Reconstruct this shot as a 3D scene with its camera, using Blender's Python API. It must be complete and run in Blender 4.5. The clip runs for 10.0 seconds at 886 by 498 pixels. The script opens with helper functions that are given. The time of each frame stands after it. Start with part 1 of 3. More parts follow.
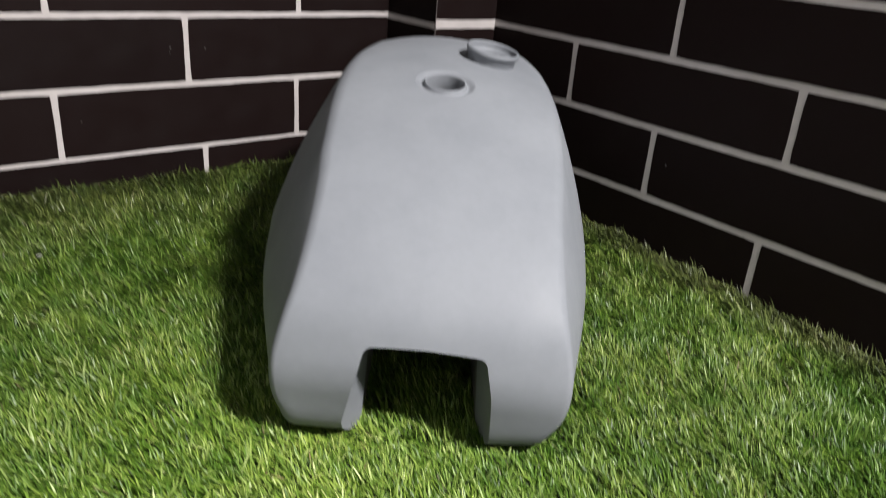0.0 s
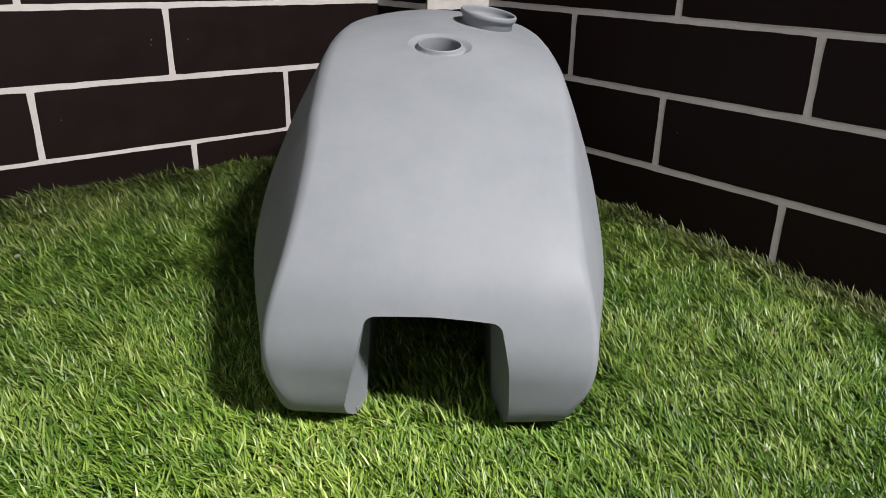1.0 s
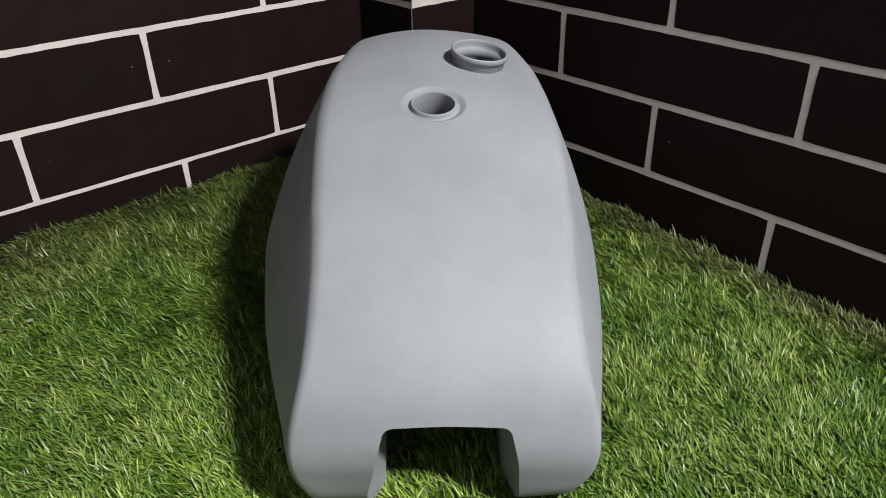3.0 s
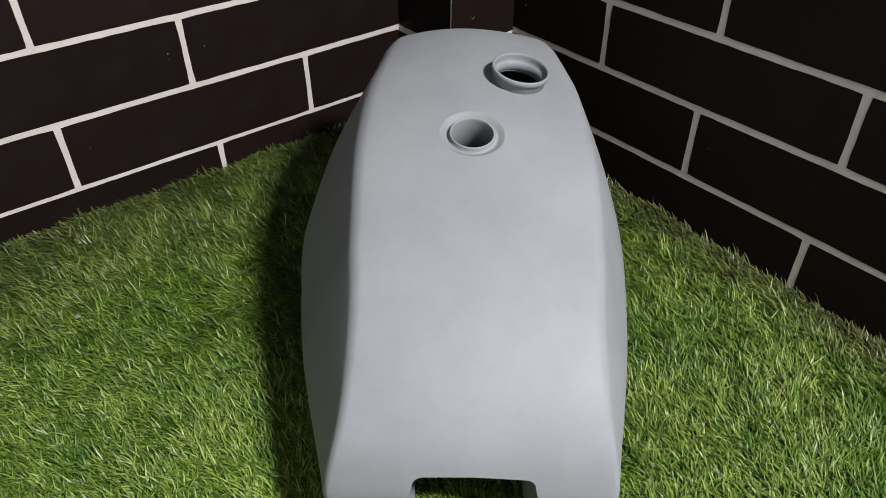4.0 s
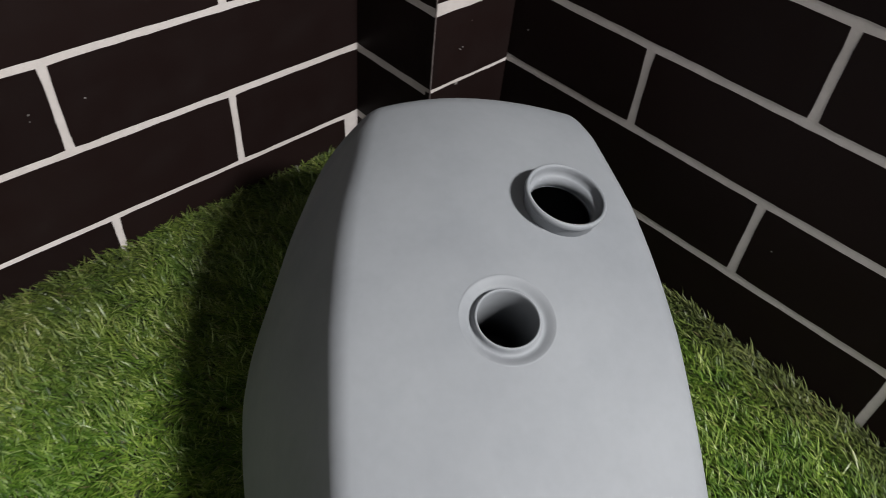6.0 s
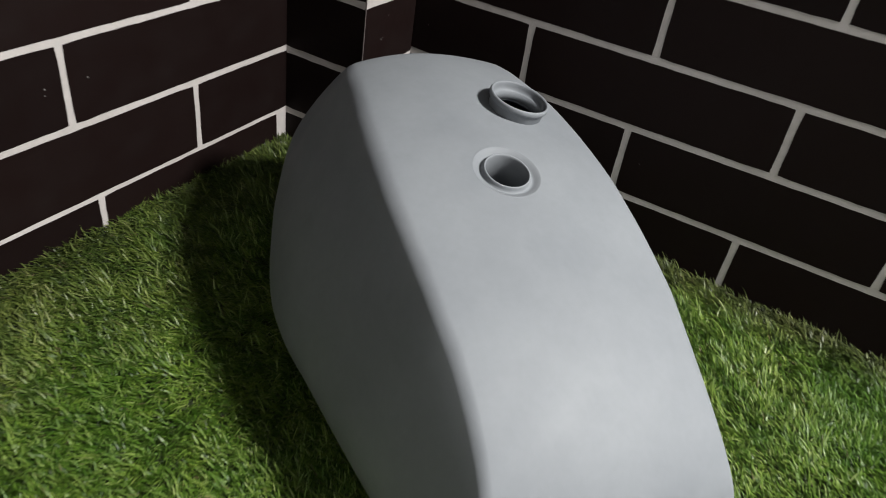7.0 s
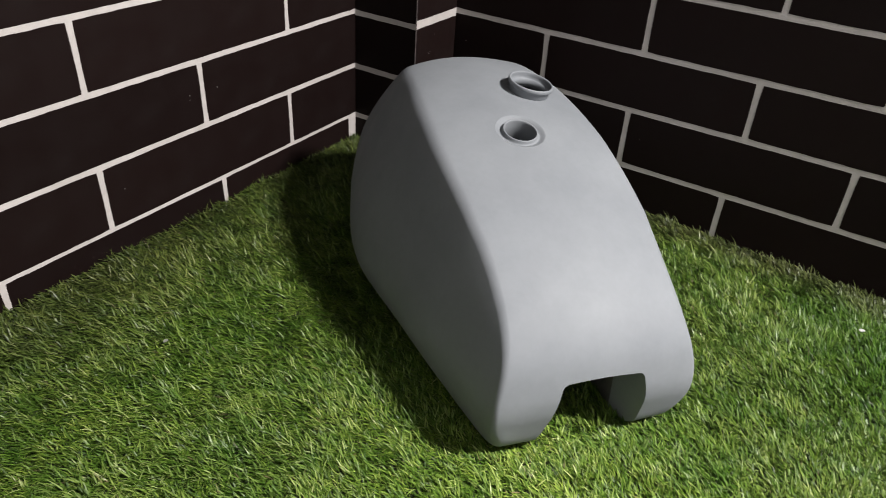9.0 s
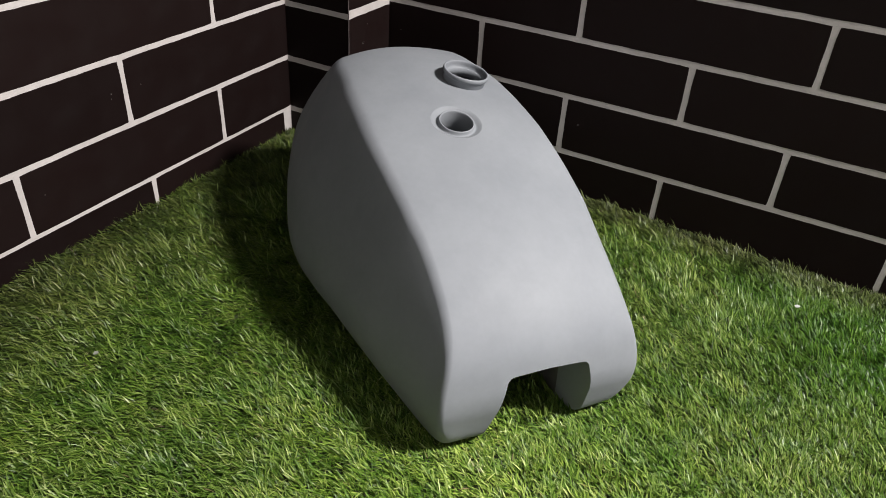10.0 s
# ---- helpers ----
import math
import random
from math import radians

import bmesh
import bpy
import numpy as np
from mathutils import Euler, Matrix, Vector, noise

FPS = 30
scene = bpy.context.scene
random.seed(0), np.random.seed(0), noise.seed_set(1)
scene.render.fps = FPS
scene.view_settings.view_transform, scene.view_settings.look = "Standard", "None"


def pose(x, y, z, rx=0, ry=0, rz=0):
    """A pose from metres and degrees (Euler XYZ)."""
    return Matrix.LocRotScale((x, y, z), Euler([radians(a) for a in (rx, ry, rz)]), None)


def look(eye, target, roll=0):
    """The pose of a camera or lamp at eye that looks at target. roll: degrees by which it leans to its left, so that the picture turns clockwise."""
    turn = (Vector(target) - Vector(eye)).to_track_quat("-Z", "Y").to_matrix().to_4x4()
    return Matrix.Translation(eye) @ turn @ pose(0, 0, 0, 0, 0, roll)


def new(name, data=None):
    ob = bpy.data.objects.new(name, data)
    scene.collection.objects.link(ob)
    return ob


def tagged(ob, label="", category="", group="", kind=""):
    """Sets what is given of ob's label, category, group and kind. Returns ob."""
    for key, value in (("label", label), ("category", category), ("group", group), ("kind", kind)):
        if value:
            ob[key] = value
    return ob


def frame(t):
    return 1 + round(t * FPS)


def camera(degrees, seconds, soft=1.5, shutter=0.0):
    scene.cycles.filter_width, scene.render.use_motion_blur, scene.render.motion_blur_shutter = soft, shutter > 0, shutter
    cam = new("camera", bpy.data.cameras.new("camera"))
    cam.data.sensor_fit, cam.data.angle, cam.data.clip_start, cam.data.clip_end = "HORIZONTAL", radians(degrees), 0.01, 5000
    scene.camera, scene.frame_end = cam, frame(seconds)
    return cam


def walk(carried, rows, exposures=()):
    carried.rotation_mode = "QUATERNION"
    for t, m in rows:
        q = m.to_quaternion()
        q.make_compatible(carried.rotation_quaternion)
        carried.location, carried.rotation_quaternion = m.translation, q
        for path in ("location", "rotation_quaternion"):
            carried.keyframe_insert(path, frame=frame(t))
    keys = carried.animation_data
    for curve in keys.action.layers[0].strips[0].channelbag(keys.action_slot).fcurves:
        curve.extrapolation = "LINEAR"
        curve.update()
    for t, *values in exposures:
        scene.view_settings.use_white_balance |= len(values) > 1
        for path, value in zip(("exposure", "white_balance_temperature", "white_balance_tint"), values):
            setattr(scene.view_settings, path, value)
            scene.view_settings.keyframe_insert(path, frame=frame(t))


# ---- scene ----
cam = camera(63.7, 10.0, soft=0.85, shutter=0.35)
PATH = [
    (0, (0.9145, -0.747, 0.365), (0.0801, -0.0322, -0.1174), 5.09),
    (0.1, (0.9109, -0.7379, 0.3505), (0.0856, -0.0262, -0.1518), 5.36),
    (0.2, (0.904, -0.7283, 0.3387), (0.0707, -0.017, -0.1508), 4.64),
    (0.3, (0.902, -0.7275, 0.3284), (0.0517, -0.0162, -0.1311), 3.56),
    (0.4, (0.9022, -0.732, 0.3223), (0.0482, -0.0187, -0.1269), 2.50),
    (0.5, (0.9006, -0.7294, 0.3116), (0.0472, -0.0178, -0.1415), 3.10),
    (0.7, (0.8971, -0.7301, 0.3062), (0.0457, -0.0148, -0.1448), 2.39),
    (1, (0.8954, -0.7269, 0.3072), (0.0439, -0.0112, -0.1431), 1.79),
    (1.3, (0.8941, -0.7304, 0.3061), (0.0329, -0.0041, -0.1073), 1.69),
    (1.5, (0.8938, -0.7286, 0.305), (0.0317, 0.001, -0.1005), 1.75),
    (1.7, (0.8943, -0.7292, 0.303), (0.028, -0.0009, -0.0958), 1.25),
    (2, (0.8936, -0.7272, 0.3041), (0.0299, -0.0053, -0.1117), 0.72),
    (2.2, (0.8917, -0.7244, 0.3188), (0.0349, -0.0151, -0.1315), -0.23),
    (2.5, (0.876, -0.7131, 0.3696), (0.0496, -0.0115, -0.145), -0.97),
    (2.7, (0.8616, -0.7095, 0.4077), (0.0646, -0.0111, -0.1554), -0.79),
    (3.06, (0.8471, -0.7068, 0.4524), (0.0737, -0.0298, -0.1669), -0.33),
    (3.44, (0.8311, -0.7027, 0.503), (0.0772, -0.066, -0.1799), 0.35),
    (3.8, (0.8178, -0.6939, 0.5309), (0.0762, -0.0855, -0.1903), 0.60),
    (4, (0.8043, -0.6798, 0.5399), (0.0705, -0.0859, -0.2011), 0.39),
    (4.5, (0.7463, -0.6578, 0.561), (0.0851, -0.0644, -0.2457), 2.19),
    (4.7, (0.7188, -0.6437, 0.5625), (0.0635, -0.0396, -0.241), 2.54),
    (5, (0.6801, -0.6299, 0.5671), (0.0164, -0.0158, -0.2219), 3.20),
    (5.2, (0.6523, -0.6084, 0.5681), (-0.0017, -0.0028, -0.2353), 4.37),
    (5.5, (0.6062, -0.5719, 0.57), (-0.0103, 0.032, -0.2638), 6.18),
    (5.7, (0.5718, -0.5373, 0.5651), (-0.0344, 0.0577, -0.2826), 5.93),
    (6.06, (0.5398, -0.5503, 0.545), (-0.0197, 0.1083, -0.2876), 6.82),
    (6.44, (0.5299, -0.6372, 0.515), (0.0697, 0.153, -0.2621), 9.01),
    (6.8, (0.5439, -0.7311, 0.5059), (0.1463, 0.1371, -0.2208), 10.10),
    (7, (0.565, -0.7911, 0.513), (0.1656, 0.0979, -0.1871), 9.90),
    (7.2, (0.5924, -0.8337, 0.5249), (0.148, 0.0532, -0.1504), 7.49),
    (7.5, (0.633, -0.8911, 0.5408), (0.1854, 0.0066, -0.1178), 6.80),
    (7.7, (0.6503, -0.9178, 0.5409), (0.1792, -0.0314, -0.1167), 5.80),
    (8, (0.6812, -0.954, 0.5509), (0.1685, -0.0875, -0.1019), 5.09),
    (8.2, (0.6868, -0.9639, 0.5527), (0.1813, -0.1046, -0.1152), 5.01),
    (8.5, (0.698, -0.9812, 0.5598), (0.1808, -0.1258, -0.1042), 5.10),
    (8.7, (0.6986, -0.9840, 0.5583), (0.1712, -0.1360, -0.1071), 4.20),
    (9, (0.7, -0.9841, 0.5559), (0.1925, -0.1196, -0.1037), 4.30),
    (9.2, (0.7004, -0.9797, 0.5548), (0.2209, -0.1029, -0.1095), 4.70),
    (9.5, (0.7039, -0.9731, 0.555), (0.263, -0.0727, -0.1045), 5.60),
    (9.7, (0.704, -0.9702, 0.5569), (0.2682, -0.0718, -0.1087), 5.25),
    (10, (0.7021, -0.9651, 0.556), (0.2724, -0.0686, -0.1161), 4.60),
]
walk(cam, [(t, look(eye, target, roll)) for t, eye, target, roll in PATH],
     [(0, -0.04, 6480, 12), (1.0, -0.04, 6490, 11), (2.0, -0.04, 6500, 8), (2.7, -0.04, 6500, 9), (4.0, -0.07, 6500, 10), (4.5, -0.12, 6500, 9), (5.5, -0.17, 6500, 10), (6.4, -0.14, 6500, 8), (7.0, -0.10, 6500, 7),
      (7.5, -0.08, 6520, 8), (8.5, -0.02, 6600, 10), (9.0, 0.0, 6600, 10), (10.0, 0.0, 6600, 11)])

# ---------------------------------------------------------------- world and light
world = bpy.data.worlds.new("world")
scene.world = world
world.use_nodes = True
world.node_tree.nodes["Background"].inputs["Color"].default_value = (0.80, 0.90, 1.0, 1)
world.node_tree.nodes["Background"].inputs["Strength"].default_value = 0.062

LAMP = (1.90, -0.14, 1.82)                       # standing lamp beside the north wall
lamp_data = bpy.data.lights.new("room_lamp", "AREA")
lamp_data.shape, lamp_data.size, lamp_data.energy = "DISK", 0.26, 165.0
lamp_data.color = (1.0, 0.975, 0.960)
lamp = new("room_lamp", lamp_data)
lamp.matrix_world = look(LAMP, (1.72, -1.60, 0.0))


# ---------------------------------------------------------------- materials
def material(name):
    m = bpy.data.materials.new(name)
    m.use_nodes = True
    nt = m.node_tree
    return m, nt, nt.nodes["Principled BSDF"]


def add(nt, kind, **inputs):
    n = nt.nodes.new(kind)
    for key, value in inputs.items():
        n.inputs[key.replace("_", " ")].default_value = value
    return n


def noise_tex(nt, scale, detail=4.0, rough=0.55):
    co = nt.nodes.new("ShaderNodeTexCoord")
    n = add(nt, "ShaderNodeTexNoise", Scale=scale, Detail=detail, Roughness=rough)
    nt.links.new(co.outputs["Object"], n.inputs["Vector"])
    return n.outputs["Fac"]


def ramp(nt, fac, stops):
    r = nt.nodes.new("ShaderNodeValToRGB")
    els = r.color_ramp.elements
    while len(els) < len(stops):
        els.new(0.5)
    for e, (p, c) in zip(els, stops):
        e.position, e.color = p, (*c, 1)
    nt.links.new(fac, r.inputs["Fac"])
    return r.outputs["Color"]


def mix(nt, fac, a, b, mode="MIX"):
    n = nt.nodes.new("ShaderNodeMix")
    n.data_type, n.blend_type = "RGBA", mode
    for key, v in ((0, fac), (6, a), (7, b)):
        if isinstance(v, (int, float)):
            n.inputs[key].default_value = v
        elif isinstance(v, tuple):
            n.inputs[key].default_value = (*v, 1)
        else:
            nt.links.new(v, n.inputs[key])
    return n.outputs[2]


def bump(nt, bsdf, height, strength, distance):
    b = add(nt, "ShaderNodeBump", Strength=strength, Distance=distance)
    nt.links.new(height, b.inputs["Height"])
    nt.links.new(b.outputs["Normal"], bsdf.inputs["Normal"])


def mat_primer():
    """Grey filler primer, sanded smooth, with faint cloudy wear and dust."""
    m, nt, p = material("grey_primer")
    cloud = ramp(nt, noise_tex(nt, 9.0, 6.0), [(0.28, (0.1768, 0.1880, 0.2032)), (0.72, (0.2144, 0.2272, 0.2424))])
    fine = ramp(nt, noise_tex(nt, 160.0, 5.0), [(0.35, (0.95, 0.95, 0.95)), (0.65, (1.0, 1.0, 1.0))])
    smear = ramp(nt, noise_tex(nt, 21.0, 4.0, 0.55), [(0.28, (0.88, 0.89, 0.90)), (0.50, (1, 1, 1))])
    cloud = mix(nt, 0.50, cloud, smear, "MULTIPLY")
    nt.links.new(mix(nt, 0.6, cloud, fine, "MULTIPLY"), p.inputs["Base Color"])
    r = ramp(nt, noise_tex(nt, 22.0, 5.0), [(0.3, (0.50, 0.50, 0.50)), (0.7, (0.62, 0.62, 0.62))])
    nt.links.new(r, p.inputs["Roughness"])
    p.inputs["Specular IOR Level"].default_value = 0.18
    bump(nt, p, noise_tex(nt, 700.0, 3.0), 0.06, 0.0004)
    return m


def mat_tile():
    """Near-black brown glazed brick tile, dusty, each one a touch different."""
    m, nt, p = material("dark_brick_tile")
    info = nt.nodes.new("ShaderNodeObjectInfo")
    tint = ramp(nt, info.outputs["Random"], [(0.0, (0.0070, 0.0038, 0.0036)), (1.0, (0.0098, 0.0053, 0.0049))])
    dust = ramp(nt, noise_tex(nt, 14.0, 8.0, 0.7), [(0.46, (0, 0, 0)), (0.78, (0.18, 0.18, 0.18))])
    co = nt.nodes.new("ShaderNodeTexCoord")
    vor = add(nt, "ShaderNodeTexVoronoi", Scale=90.0, Randomness=1.0)
    nt.links.new(co.outputs["Object"], vor.inputs["Vector"])
    dot = ramp(nt, vor.outputs["Distance"], [(0.070, (1, 1, 1)), (0.130, (0, 0, 0))])
    few = ramp(nt, vor.outputs["Color"], [(0.955, (0, 0, 0)), (0.965, (0.5, 0.5, 0.5))])
    speck = mix(nt, 1.0, dot, few, "MULTIPLY")
    stained = mix(nt, dust, tint, (0.0144, 0.0126, 0.0120))
    nt.links.new(mix(nt, speck, stained, (0.1320, 0.1200, 0.1140)), p.inputs["Base Color"])
    r = ramp(nt, noise_tex(nt, 30.0, 6.0), [(0.3, (0.44, 0.44, 0.44)), (0.7, (0.64, 0.64, 0.64))])
    nt.links.new(r, p.inputs["Roughness"])
    p.inputs["Specular IOR Level"].default_value = 0.09
    bump(nt, p, noise_tex(nt, 220.0, 6.0), 0.12, 0.0006)
    return m


def mat_grout():
    m, nt, p = material("white_grout")
    c = ramp(nt, noise_tex(nt, 60.0, 8.0, 0.7), [(0.25, (0.4240, 0.3944, 0.3840)), (0.6, (0.4960, 0.4624, 0.4512))])
    d = ramp(nt, noise_tex(nt, 7.0, 4.0), [(0.35, (0.86, 0.85, 0.83)), (0.65, (1, 1, 1))])
    nt.links.new(mix(nt, 1.0, c, d, "MULTIPLY"), p.inputs["Base Color"])
    p.inputs["Roughness"].default_value = 0.9
    bump(nt, p, noise_tex(nt, 380.0, 6.0, 0.7), 0.5, 0.0012)
    return m


def mat_grass(name, greens, gloss):
    """Plastic grass yarn: colour by blade, darker and yellower patches over the mat."""
    m, nt, p = material(name)
    geo = nt.nodes.new("ShaderNodeNewGeometry")
    c = ramp(nt, geo.outputs["Random Per Island"], greens)
    patch = ramp(nt, noise_tex(nt, 6.5, 5.0, 0.6), [(0.34, (0.66, 0.78, 0.66)), (0.58, (1, 1, 1))])
    tuft = ramp(nt, noise_tex(nt, 34.0, 3.0, 0.6), [(0.34, (0.66, 0.78, 0.66)), (0.50, (0.96, 0.96, 0.93)), (0.66, (1.20, 1.15, 1.08))])
    col = mix(nt, 1.0, mix(nt, 1.0, c, patch, "MULTIPLY"), tuft, "MULTIPLY")
    co = nt.nodes.new("ShaderNodeTexCoord")
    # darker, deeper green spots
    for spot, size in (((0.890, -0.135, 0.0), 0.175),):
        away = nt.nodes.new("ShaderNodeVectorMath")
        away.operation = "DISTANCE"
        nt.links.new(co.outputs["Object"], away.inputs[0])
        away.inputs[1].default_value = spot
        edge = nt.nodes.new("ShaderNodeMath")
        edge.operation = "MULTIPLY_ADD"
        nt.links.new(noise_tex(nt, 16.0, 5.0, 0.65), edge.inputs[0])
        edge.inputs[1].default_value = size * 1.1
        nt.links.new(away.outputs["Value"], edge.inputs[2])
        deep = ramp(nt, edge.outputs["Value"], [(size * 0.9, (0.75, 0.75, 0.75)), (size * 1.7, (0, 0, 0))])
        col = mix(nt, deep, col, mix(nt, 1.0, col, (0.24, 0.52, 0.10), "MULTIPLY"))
    # a brighter, slightly yellower stretch with a ragged edge
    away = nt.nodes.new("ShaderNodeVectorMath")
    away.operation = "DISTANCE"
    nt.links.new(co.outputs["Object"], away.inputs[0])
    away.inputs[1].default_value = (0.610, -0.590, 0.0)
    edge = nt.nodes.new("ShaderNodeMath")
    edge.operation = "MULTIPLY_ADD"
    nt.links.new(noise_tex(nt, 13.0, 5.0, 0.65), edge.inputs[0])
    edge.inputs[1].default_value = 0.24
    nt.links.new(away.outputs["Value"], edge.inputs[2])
    pale_stretch = ramp(nt, edge.outputs["Value"], [(0.20, (1, 1, 1)), (0.40, (0, 0, 0))])
    col = mix(nt, pale_stretch, col, mix(nt, 1.0, col, (1.42, 1.40, 1.30), "MULTIPLY"))
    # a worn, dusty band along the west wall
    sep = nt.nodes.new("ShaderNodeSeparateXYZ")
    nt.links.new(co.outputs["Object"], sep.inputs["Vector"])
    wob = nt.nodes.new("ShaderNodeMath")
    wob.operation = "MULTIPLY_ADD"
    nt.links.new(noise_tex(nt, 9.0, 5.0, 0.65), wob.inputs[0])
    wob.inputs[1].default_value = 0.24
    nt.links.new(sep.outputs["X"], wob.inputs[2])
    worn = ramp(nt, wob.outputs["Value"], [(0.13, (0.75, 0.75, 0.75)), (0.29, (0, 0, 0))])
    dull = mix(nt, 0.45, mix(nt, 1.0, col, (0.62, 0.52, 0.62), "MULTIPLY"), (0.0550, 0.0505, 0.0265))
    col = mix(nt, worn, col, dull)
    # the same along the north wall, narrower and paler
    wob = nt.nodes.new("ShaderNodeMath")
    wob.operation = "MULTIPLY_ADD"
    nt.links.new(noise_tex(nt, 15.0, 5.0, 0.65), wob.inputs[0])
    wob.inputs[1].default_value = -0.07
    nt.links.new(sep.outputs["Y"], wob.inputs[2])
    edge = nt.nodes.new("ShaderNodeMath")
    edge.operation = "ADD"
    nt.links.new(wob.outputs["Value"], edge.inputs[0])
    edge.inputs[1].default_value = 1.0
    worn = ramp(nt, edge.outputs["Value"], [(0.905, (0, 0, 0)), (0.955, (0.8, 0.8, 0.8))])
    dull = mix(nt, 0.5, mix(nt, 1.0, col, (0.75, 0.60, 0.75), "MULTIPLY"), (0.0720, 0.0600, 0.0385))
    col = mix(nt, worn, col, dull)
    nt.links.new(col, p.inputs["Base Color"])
    p.inputs["Roughness"].default_value = 0.38
    p.inputs["Specular IOR Level"].default_value = gloss
    tr = nt.nodes.new("ShaderNodeBsdfTranslucent")
    nt.links.new(col, tr.inputs["Color"])
    sh = nt.nodes.new("ShaderNodeMixShader")
    sh.inputs["Fac"].default_value = 0.08
    nt.links.new(p.outputs["BSDF"], sh.inputs[1])
    nt.links.new(tr.outputs["BSDF"], sh.inputs[2])
    nt.links.new(sh.outputs["Shader"], nt.nodes["Material Output"].inputs["Surface"])
    return m


def mat_plain(name, lo, hi, scale, rough, relief=0.2, dist=0.001):
    m, nt, p = material(name)
    nt.links.new(ramp(nt, noise_tex(nt, scale, 6.0), [(0.3, lo), (0.7, hi)]), p.inputs["Base Color"])
    p.inputs["Roughness"].default_value = rough
    bump(nt, p, noise_tex(nt, scale * 12, 5.0), relief, dist)
    return m


PRIMER, TILE, GROUT = mat_primer(), mat_tile(), mat_grout()
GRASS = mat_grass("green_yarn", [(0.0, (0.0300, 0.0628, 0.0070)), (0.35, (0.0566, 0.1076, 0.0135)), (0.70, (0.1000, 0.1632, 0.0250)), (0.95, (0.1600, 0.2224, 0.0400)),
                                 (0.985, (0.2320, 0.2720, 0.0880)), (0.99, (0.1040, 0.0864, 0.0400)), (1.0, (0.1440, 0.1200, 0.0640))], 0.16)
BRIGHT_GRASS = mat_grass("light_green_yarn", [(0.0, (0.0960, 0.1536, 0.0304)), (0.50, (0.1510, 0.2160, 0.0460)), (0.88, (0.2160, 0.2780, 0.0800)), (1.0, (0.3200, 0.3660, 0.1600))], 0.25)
THATCH = mat_plain("turf_thatch", (0.0160, 0.0280, 0.0056), (0.0352, 0.0480, 0.0136), 300.0, 0.7, 0.0)
BACKING = mat_plain("turf_backing", (0.0072, 0.0120, 0.0036), (0.0180, 0.0240, 0.0084), 90.0, 0.9)
PLASTER = mat_plain("plaster", (0.68, 0.68, 0.69), (0.75, 0.75, 0.76), 3.0, 0.9)
CONCRETE = mat_plain("concrete_floor", (0.17, 0.17, 0.17), (0.24, 0.24, 0.24), 5.0, 0.85)
TUNNEL_DARK = mat_plain("dark_tunnel_grey", (0.040, 0.037, 0.036), (0.085, 0.078, 0.074), 40.0, 0.6)
SCRAP = mat_plain("white_flake", (0.3360, 0.3360, 0.3168), (0.3936, 0.3936, 0.3840), 200.0, 0.7)
DULL_SCRAP = mat_plain("dull_flake", (0.1280, 0.1360, 0.1040), (0.2080, 0.2160, 0.1760), 200.0, 0.8)
BEAD = mat_plain("corner_filler", (0.0480, 0.0384, 0.0368), (0.1080, 0.0920, 0.0880), 60.0, 0.8)
MORTAR = mat_plain("dried_mortar", (0.0960, 0.0920, 0.0880), (0.1600, 0.1520, 0.1440), 300.0, 0.9)


# ---------------------------------------------------------------- mesh helpers
def mesh_of(name, bm, mat, smooth=False):
    me = bpy.data.meshes.new(name)
    bm.to_mesh(me)
    bm.free()
    me.materials.append(mat)
    if smooth:
        me.polygons.foreach_set("use_smooth", [True] * len(me.polygons))
    return me


def part(name, bm, mat, parent, label="", smooth=False):
    ob = new(name, mesh_of(name, bm, mat, smooth))
    ob.parent = parent
    return tagged(ob, label)


def box_bm(x0, x1, y0, y1, z0, z1, bevel=0.0):
    bm = bmesh.new()
    bmesh.ops.create_cube(bm, size=1.0)
    for v in bm.verts:
        v.co = Vector((x0 + (v.co.x + 0.5) * (x1 - x0), y0 + (v.co.y + 0.5) * (y1 - y0), z0 + (v.co.z + 0.5) * (z1 - z0)))
    if bevel:
        bmesh.ops.bevel(bm, geom=bm.edges[:], offset=bevel, segments=1, affect="EDGES")
    return bm


def structure(name, bm, mat, label, category):
    return tagged(new(name, mesh_of(name, bm, mat)), label, category, kind="structure")


def lathe_bm(profile, steps=56):
    """A turned part round z from (radius, height) pairs; the profile is a closed loop."""
    bm = bmesh.new()
    rings = []
    for k in range(steps):
        a = 2 * math.pi * k / steps
        rings.append([bm.verts.new((r * math.cos(a), r * math.sin(a), h)) for r, h in profile])
    n = len(profile)
    for k in range(steps):
        p, q = rings[k], rings[(k + 1) % steps]
        for i in range(n):
            bm.faces.new((p[i], q[i], q[(i + 1) % n], p[(i + 1) % n]))
    bmesh.ops.recalc_face_normals(bm, faces=bm.faces[:])
    return bm


# ---------------------------------------------------------------- the room
ROOM, HIGH, JOINT, PROUD = 4.2, 2.6, 0.0072, 0.0002
PIL_X, PIL_Y = 0.114, -0.111                      # the corner pillar's two faces


def ground_height(x, y):
    """The floor falls slightly away from the west wall."""
    return 0.016 - 0.040 * x


